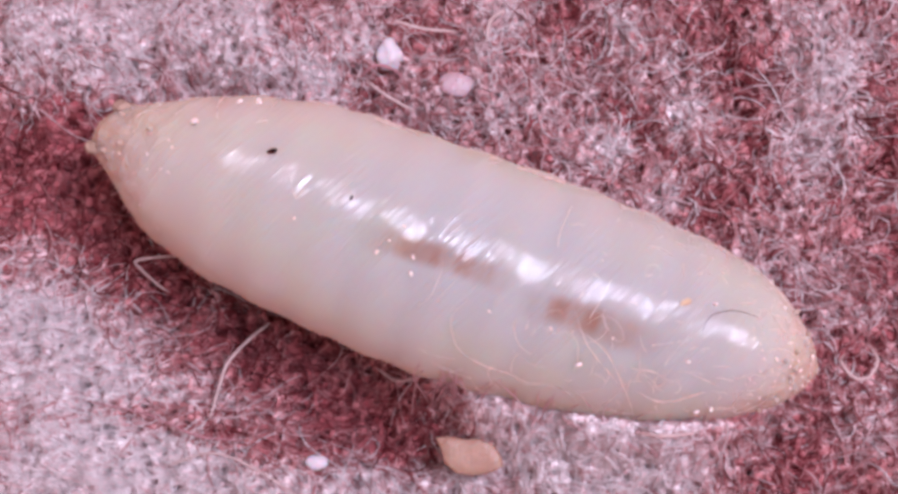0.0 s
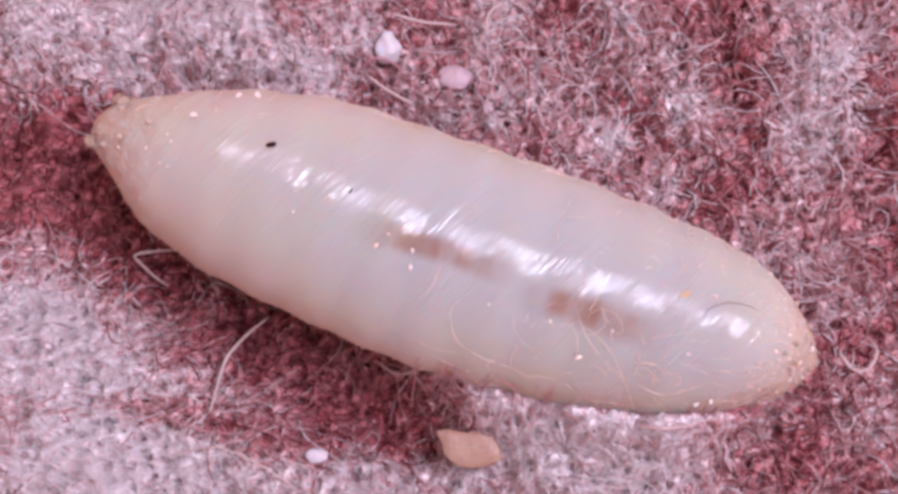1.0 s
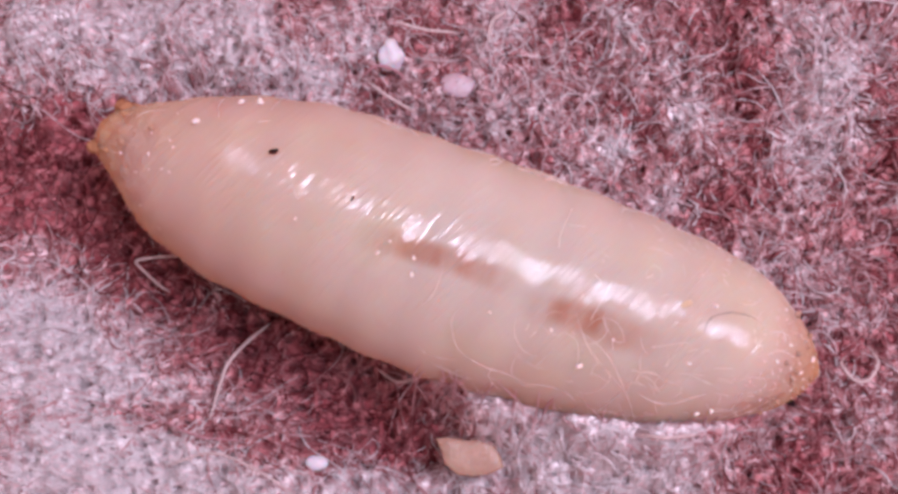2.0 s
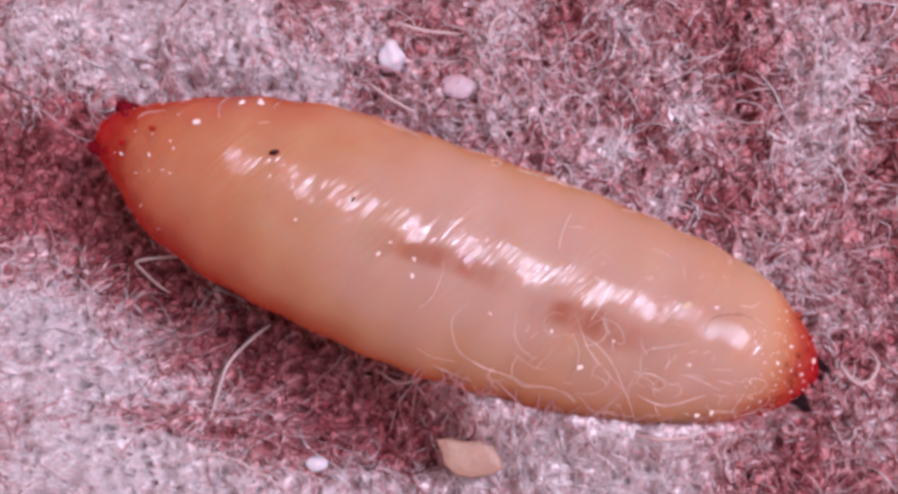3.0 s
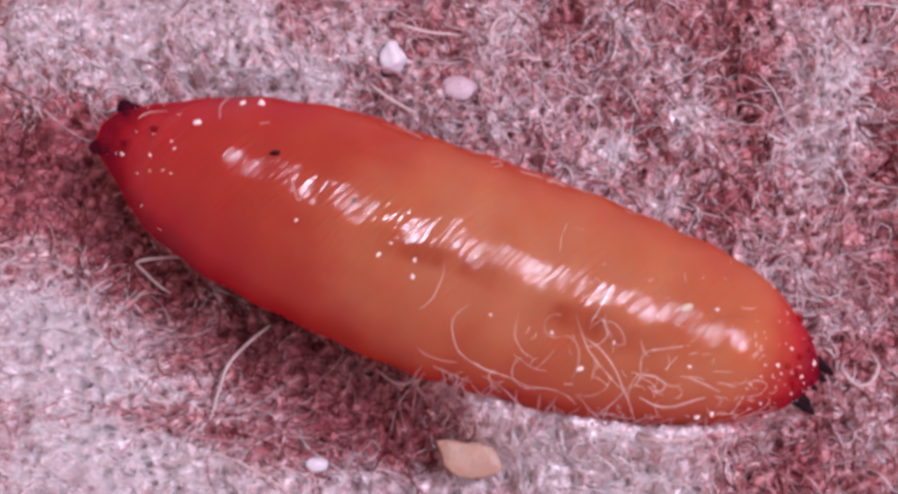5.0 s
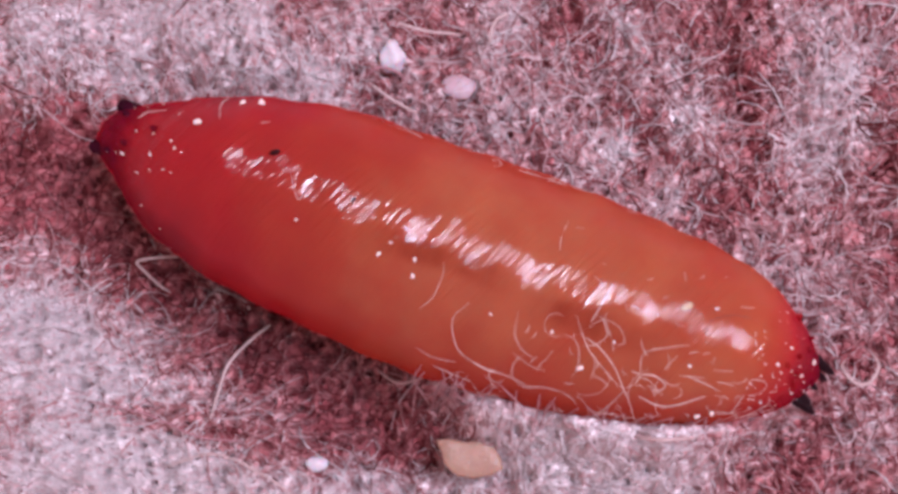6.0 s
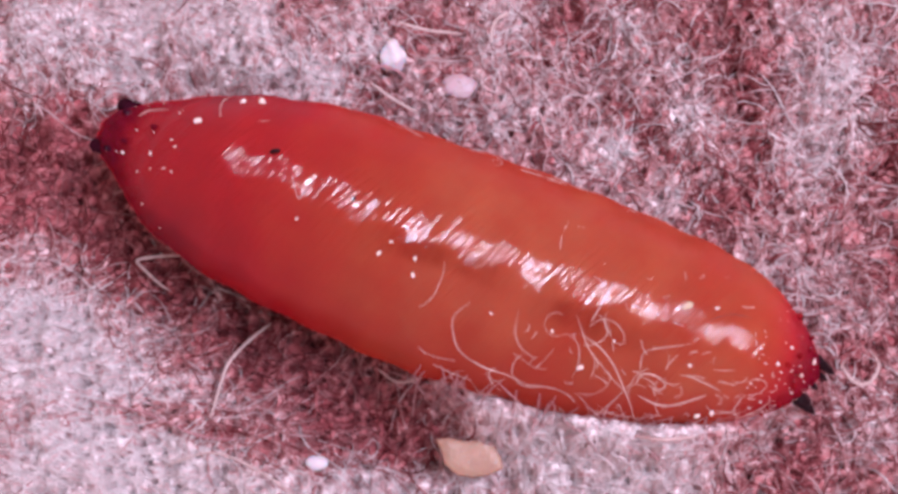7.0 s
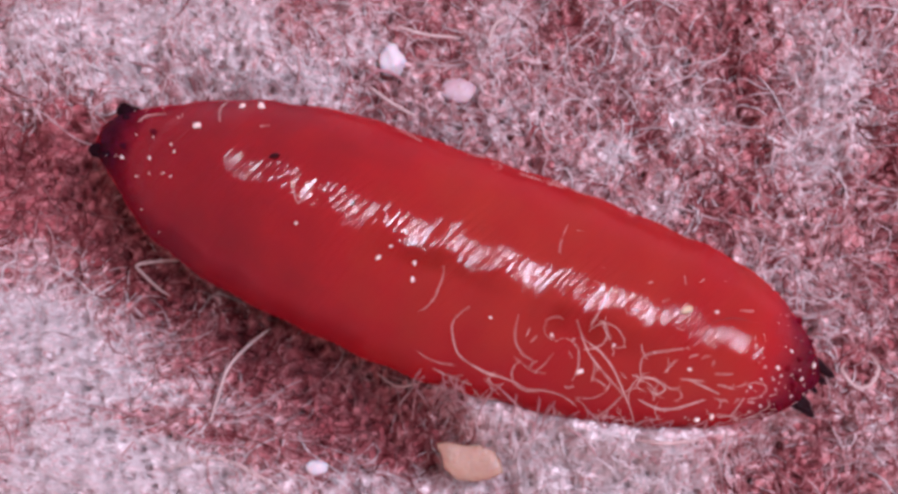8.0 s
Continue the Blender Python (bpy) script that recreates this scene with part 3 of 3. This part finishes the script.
skin_hair([(0.821, -0.08), (0.822, 0.08), (0.84, 0.2), (0.858, 0.25), (0.88, 0.26)], 0.011, hair_black, "thin dark hair lying on the puparium", "dark_hair")

rng = random.Random(21)
for _ in range(32):
    low = rng.random() < 0.72
    u, w = (rng.uniform(0.64, 0.93), rng.uniform(-0.92, -0.25)) if low else (rng.uniform(0.4, 0.95), rng.uniform(-0.2, 0.93))
    ang, turn = rng.uniform(0, 6.28), rng.gauss(0, 0.38)
    line = [(u, w)]
    for _ in range(rng.choice((3, 4, 6, 8))):
        u, w = min(0.97, u + 0.008 * math.cos(ang)), max(-0.96, min(0.96, w + 0.055 * math.sin(ang)))
        ang += turn + rng.uniform(-0.15, 0.15)
        line.append((u, w))
    skin_hair(line, rng.uniform(0.007, 0.012))


# short bright hairs, added also to stand in for glints on the fore skin
for _ in range(90):
    edge = rng.random() < 0.5
    u, w, ang = rng.uniform(0.68 if edge else 0.6, 0.97), rng.uniform(0.62, 0.97) if edge else rng.uniform(-0.92, 0.6), rng.uniform(0, 6.28)
    line = [(u + 0.006 * i * math.cos(ang + 0.3 * i), max(-0.97, min(0.97, w + 0.035 * i * math.sin(ang + 0.3 * i)))) for i in range(3)]
    skin_hair([(min(0.985, a), b) for a, b in line], rng.uniform(0.007, 0.013), label="short bright strand on the puparium, hair and painted glint alike")


def lump(name, at, size, material, label, category, seed, group="", turn=0.0, rough=0.17, taper=0.0):
    """A rough little stone or droplet, longer one way than the other."""
    bm = bmesh.new()
    bmesh.ops.create_icosphere(bm, subdivisions=3, radius=1.0)
    for v in bm.verts:
        n = noise.noise(v.co * 1.6 + Vector((seed * 3.1, seed, 0))) * rough + noise.noise(v.co * 4 + Vector((0, seed, seed))) * 0.08
        v.co.x *= 1 - taper * v.co.y
        v.co = Vector((v.co.x * size[0], v.co.y * size[1], v.co.z * size[2])) * (1 + n) * MM
    ob = part(name, bm, material, None, label)
    ob.matrix_world = pose(at[0] * MM, at[1] * MM, at[2] * MM, 0, 0, turn)
    return tagged(ob, category=category, group=group)


# pale specks of dust; some, like the last two, are painted glints
for i, (u, w, r) in enumerate([(0.14, 0.45, 0.07), (0.3, -0.23, 0.03), (0.458, -0.31, 0.042), (0.432, 0.03, 0.035), (0.42, -0.12, 0.03), (0.41, -0.24, 0.045), (0.454, -0.18, 0.04),
                               (0.051, -0.33, 0.035), (0.117, 0.16, 0.024), (0.125, 0.07, 0.024), (0.642, -0.38, 0.035), (0.564, -0.39, 0.03), (0.69, -0.61, 0.06), (0.718, -0.33, 0.03),
                               (0.898, 0.9, 0.04), (0.816, -0.39, 0.035), (0.853, -0.88, 0.05), (0.868, -0.84, 0.05), (0.921, -0.17, 0.045), (0.933, 0.16, 0.04), (0.962, -0.22, 0.04), (0.977, 0.32, 0.06),
                               (0.918, 0.65, 0.035), (0.826, 0.23, 0.04), (0.18, 0.77, 0.06), (0.203, 0.78, 0.07)]):
    p = on_skin(u, w, r * 0.2)
    r *= 0.5
    lump("dust_speck", p, (r * 1.3, r * 0.8, r * 0.6), speck_white, "tiny pale speck on the puparium, dust and painted glint alike", "dust", i, "dust specks on the puparium", i * 47, 0.5)
rng = random.Random(5)
dust = [o for o in scene.objects if o.name.startswith("dust_speck")]
# smaller copies, mostly at both ends, stand in for glints on the skin
for i in range(104):
    pick = rng.random()
    u = rng.uniform(0.02, 0.14) if pick < 0.14 else rng.uniform(0.89, 0.985) if pick < 0.82 else rng.uniform(0.6, 0.95)
    p = on_skin(u, rng.uniform(-0.92, 0.96), 0.002) * MM
    small = copy_thing(dust[1 + i % 11], Matrix.Translation(p) @ pose(0, 0, 0, 0, 0, rng.uniform(0, 360)))
    small.scale = (rng.uniform(0.35, 0.85), rng.uniform(0.3, 0.7), 0.6)
lump("dark_crumb", on_skin(0.247, 0.28, 0.02), (0.055, 0.028, 0.03), horn_black, "tiny black crumb stuck to the puparium", "crumb", 31, turn=12)
lump("dark_crumb", on_skin(0.359, 0.10, 0.01), (0.014, 0.035, 0.02), horn_black, "tiny black crumb stuck to the puparium", "crumb", 32, turn=-30)


lump("pale_crumb", on_skin(0.79, 0.16, 0.012), (0.06, 0.03, 0.016), crumb_yellow, "tiny pale yellow crumb stuck to the puparium", "crumb", 37, turn=20, rough=0.6)


def rest(x, y, up):
    return (x, y, float(felt_height(np.float64(x), np.float64(y))) + up)


lump("white_grain", rest(-0.72, 2.34, 0.16), (0.145, 0.19, 0.13), grain_white, "rounded white grain lying on the felt", "grain", 2, rough=0.3, taper=0.4)
lump("white_grain", rest(-1.55, -2.55, 0.22), (0.14, 0.09, 0.09), grain_white, "small white grain lying on the felt", "grain", 5)
lump("grey_flake", rest(0.08, 1.97, 0.02), (0.21, 0.15, 0.045), flake_grey, "flat translucent grey flake on the felt", "flake", 9)


def flake(at, outline, thick, material, label, turn=0.0):
    """A thin, slightly curled scale with a ragged rim."""
    bm = bmesh.new()
    n = len(outline)
    rings = []
    for scale, z in ((0.0, 0.5), (0.55, 0.5), (0.92, 0.42), (1.0, 0.0), (0.92, -0.5), (0.5, -0.5)):
        ring = []
        for x, y in outline:
            c = 0.14 * (x * x) * scale + 0.05 * x * y * scale
            ring.append(bm.verts.new((x * scale * MM, y * scale * MM, (z * thick + c) * MM)) if scale else None)
        rings.append(ring)
    top = bm.verts.new((0, 0, 0.5 * thick * MM))
    for q in range(n):
        bm.faces.new((top, rings[1][q], rings[1][(q + 1) % n]))
    for ra, rb in zip(rings[1:], rings[2:]):
        for q in range(n):
            bm.faces.new((ra[q], rb[q], rb[(q + 1) % n], ra[(q + 1) % n]))
    bm.faces.new(rings[-1][::-1])
    bmesh.ops.recalc_face_normals(bm, faces=bm.faces)
    ob = part("tan_flake", bm, material, None, label)
    ob.matrix_world = pose(at[0] * MM, at[1] * MM, at[2] * MM, 6, -8, turn)
    return tagged(ob, category="flake")


flake(rest(0.26, -2.46, 0.22), [(-0.42, 0.20), (-0.28, 0.21), (-0.05, 0.17), (0.12, 0.20), (0.27, 0.12), (0.34, -0.02), (0.37, -0.14), (0.20, -0.22), (0.02, -0.25), (-0.18, -0.22), (-0.32, -0.10), (-0.36, 0.06)], 0.07,
      flake_tan, "thin tan flake of dried skin on the felt")


def ground_hair(points, radius, label, material=stray_wool):
    return strand("wool_hair", [Vector(rest(x, y, up)) for x, y, up in points], radius, material, label, group="loose hairs on the felt")


ground_hair([(-3.10, -0.15, 0.45), (-3.40, -0.17, 0.5), (-3.66, -0.22, 0.5), (-3.62, -0.30, 0.42), (-3.48, -0.44, 0.3), (-3.36, -0.52, 0.2)], 0.020, "bent pale wool hair sticking out of the felt")
ground_hair([(-2.12, -0.92, 0.6), (-2.38, -1.12, 0.6), (-2.60, -1.40, 0.5), (-2.70, -1.70, 0.35), (-2.78, -2.05, 0.2)], 0.022, "long pale wool hair standing in the shade of the puparium")
ground_hair([(4.62, -1.30, 0.2), (4.48, -1.42, 0.5), (4.62, -1.60, 0.55), (4.82, -1.58, 0.5), (4.95, -1.38, 0.45), (4.90, -1.20, 0.3)], 0.022, "curled pink wool hair beside the puparium")
ground_hair([(-1.05, 2.0, 0.25), (-0.88, 2.12, 0.3), (-0.66, 2.10, 0.3), (-0.55, 1.98, 0.25)], 0.020, "curled pink wool hair on the felt", pink_wool)
ground_hair([(-0.98, 1.95, 0.25), (-0.7, 1.75, 0.3), (-0.40, 1.62, 0.25)], 0.022, "pale wool hair on the felt")
ground_hair([(-0.65, 2.68, 0.25), (-0.3, 2.60, 0.3), (0.1, 2.62, 0.2)], 0.022, "pale wool hair on the felt")
ground_hair([(0.45, 2.45, 0.2), (0.5, 2.7, 0.3), (0.68, 2.85, 0.25)], 0.022, "pale wool hair on the felt")
ground_hair([(2.0, -2.25, 0.12), (2.3, -2.29, 0.16), (2.7, -2.25, 0.12)], 0.020, "straight pale wool hair on the felt")
ground_hair([(-3.3, -2.6, 0.2), (-2.7, -2.45, 0.25), (-2.1, -2.7, 0.25), (-1.7, -3.0, 0.2)], 0.014, "long pale wool hair on the felt")
ground_hair([(-4.2, -1.85, 0.2), (-3.5, -2.0, 0.25), (-2.9, -2.25, 0.25), (-2.4, -2.3, 0.2)], 0.014, "long reddish wool hair on the felt", pink_wool)
ground_hair([(-0.85, -1.45, 0.35), (-0.6, -1.62, 0.4), (-0.3, -1.60, 0.45)], 0.018, "fine pale wool hair under the puparium")


rng = random.Random(40)
for _ in range(22):
    u, w, ang, turn = rng.uniform(0.5, 0.93), rng.uniform(-0.96, -0.82), rng.choice((0.0, 3.14)) + rng.uniform(-0.7, 0.7), rng.gauss(0, 0.3)
    line = [(u, w)]
    for _ in range(rng.choice((4, 6, 8))):
        u, w = min(0.96, u + 0.009 * math.cos(ang)), max(-0.985, min(-0.6, w + 0.05 * math.sin(ang)))
        ang += turn
        line.append((u, w))
    skin_hair(line, rng.uniform(0.007, 0.012), skin_wool, "pale wool hair clinging to the side of the puparium")


for _ in range(26):
    u, w, ang, turn = rng.uniform(0.3, 0.95), rng.uniform(0.9, 0.985), rng.choice((0.0, 3.14)) + rng.uniform(-0.5, 0.5), rng.gauss(0, 0.25)
    line = [(u, w)]
    for _ in range(rng.choice((3, 4, 6))):
        u, w = min(0.96, u + 0.009 * math.cos(ang)), max(0.8, min(0.99, w + 0.03 * math.sin(ang)))
        ang += turn
        line.append((u, w))
    skin_hair(line, rng.uniform(0.018, 0.032), skin_wool, "pale wool hair clinging to the back of the puparium")


# hairs that reach from the heaped felt onto the flank
for _ in range(46):
    u, w, drift = rng.uniform(0.5, 0.93), rng.uniform(-0.97, -0.82), rng.gauss(0, 0.035)
    a, b = on_skin(u, w, 0.015), on_skin(min(0.97, u + 0.4 * drift), -0.995, 0.05)
    reach = Vector((rng.gauss(0, 0.12), -rng.uniform(0.08, 0.3), 0))
    c = b + reach
    d = c + Vector((reach.x * 0.6 + rng.gauss(0, 0.1), -rng.uniform(0.02, 0.2), 0))
    ends = [Vector((q.x, q.y, min(b.z, float(felt_top(np.float64(q.x), np.float64(q.y))) + up))) for q, up in ((c, 0.05), (d, 0.0))]
    strand("wool_hair", [a, b, *ends], rng.uniform(0.007, 0.012), loose_hair, "pale wool hair of the felt leaning on the puparium", group="hairs leaning on the puparium")


# ---- what moves: the body settles a little; the tanning front rises through it ----
def motions():
    walk(pupa, [(t, Matrix.Translation((dx * MM, dy * MM, 0)) @ BODY) for t, dx, dy in
                ((0.0, 0.0, 0.0), (1.5, 0.004, 0.002), (3.0, 0.010, 0.004), (4.5, 0.014, 0.006), (8.0, 0.016, 0.007))])
    # the mouth hooks push out of the fore end as the skin hardens
    for hook in hooks:
        walk(hook, [(t, pose(back * MM, 0, -0.3 * abs(back) * MM)) for t, back in ((0.0, -0.26), (1.5, -0.26), (2.8, -0.04), (4.5, 0.0), (8.0, 0.0))])
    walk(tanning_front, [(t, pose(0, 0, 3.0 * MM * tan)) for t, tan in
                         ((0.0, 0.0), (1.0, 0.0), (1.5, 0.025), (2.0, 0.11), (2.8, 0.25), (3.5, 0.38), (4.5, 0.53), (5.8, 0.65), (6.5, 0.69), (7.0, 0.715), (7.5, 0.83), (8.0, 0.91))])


motions()
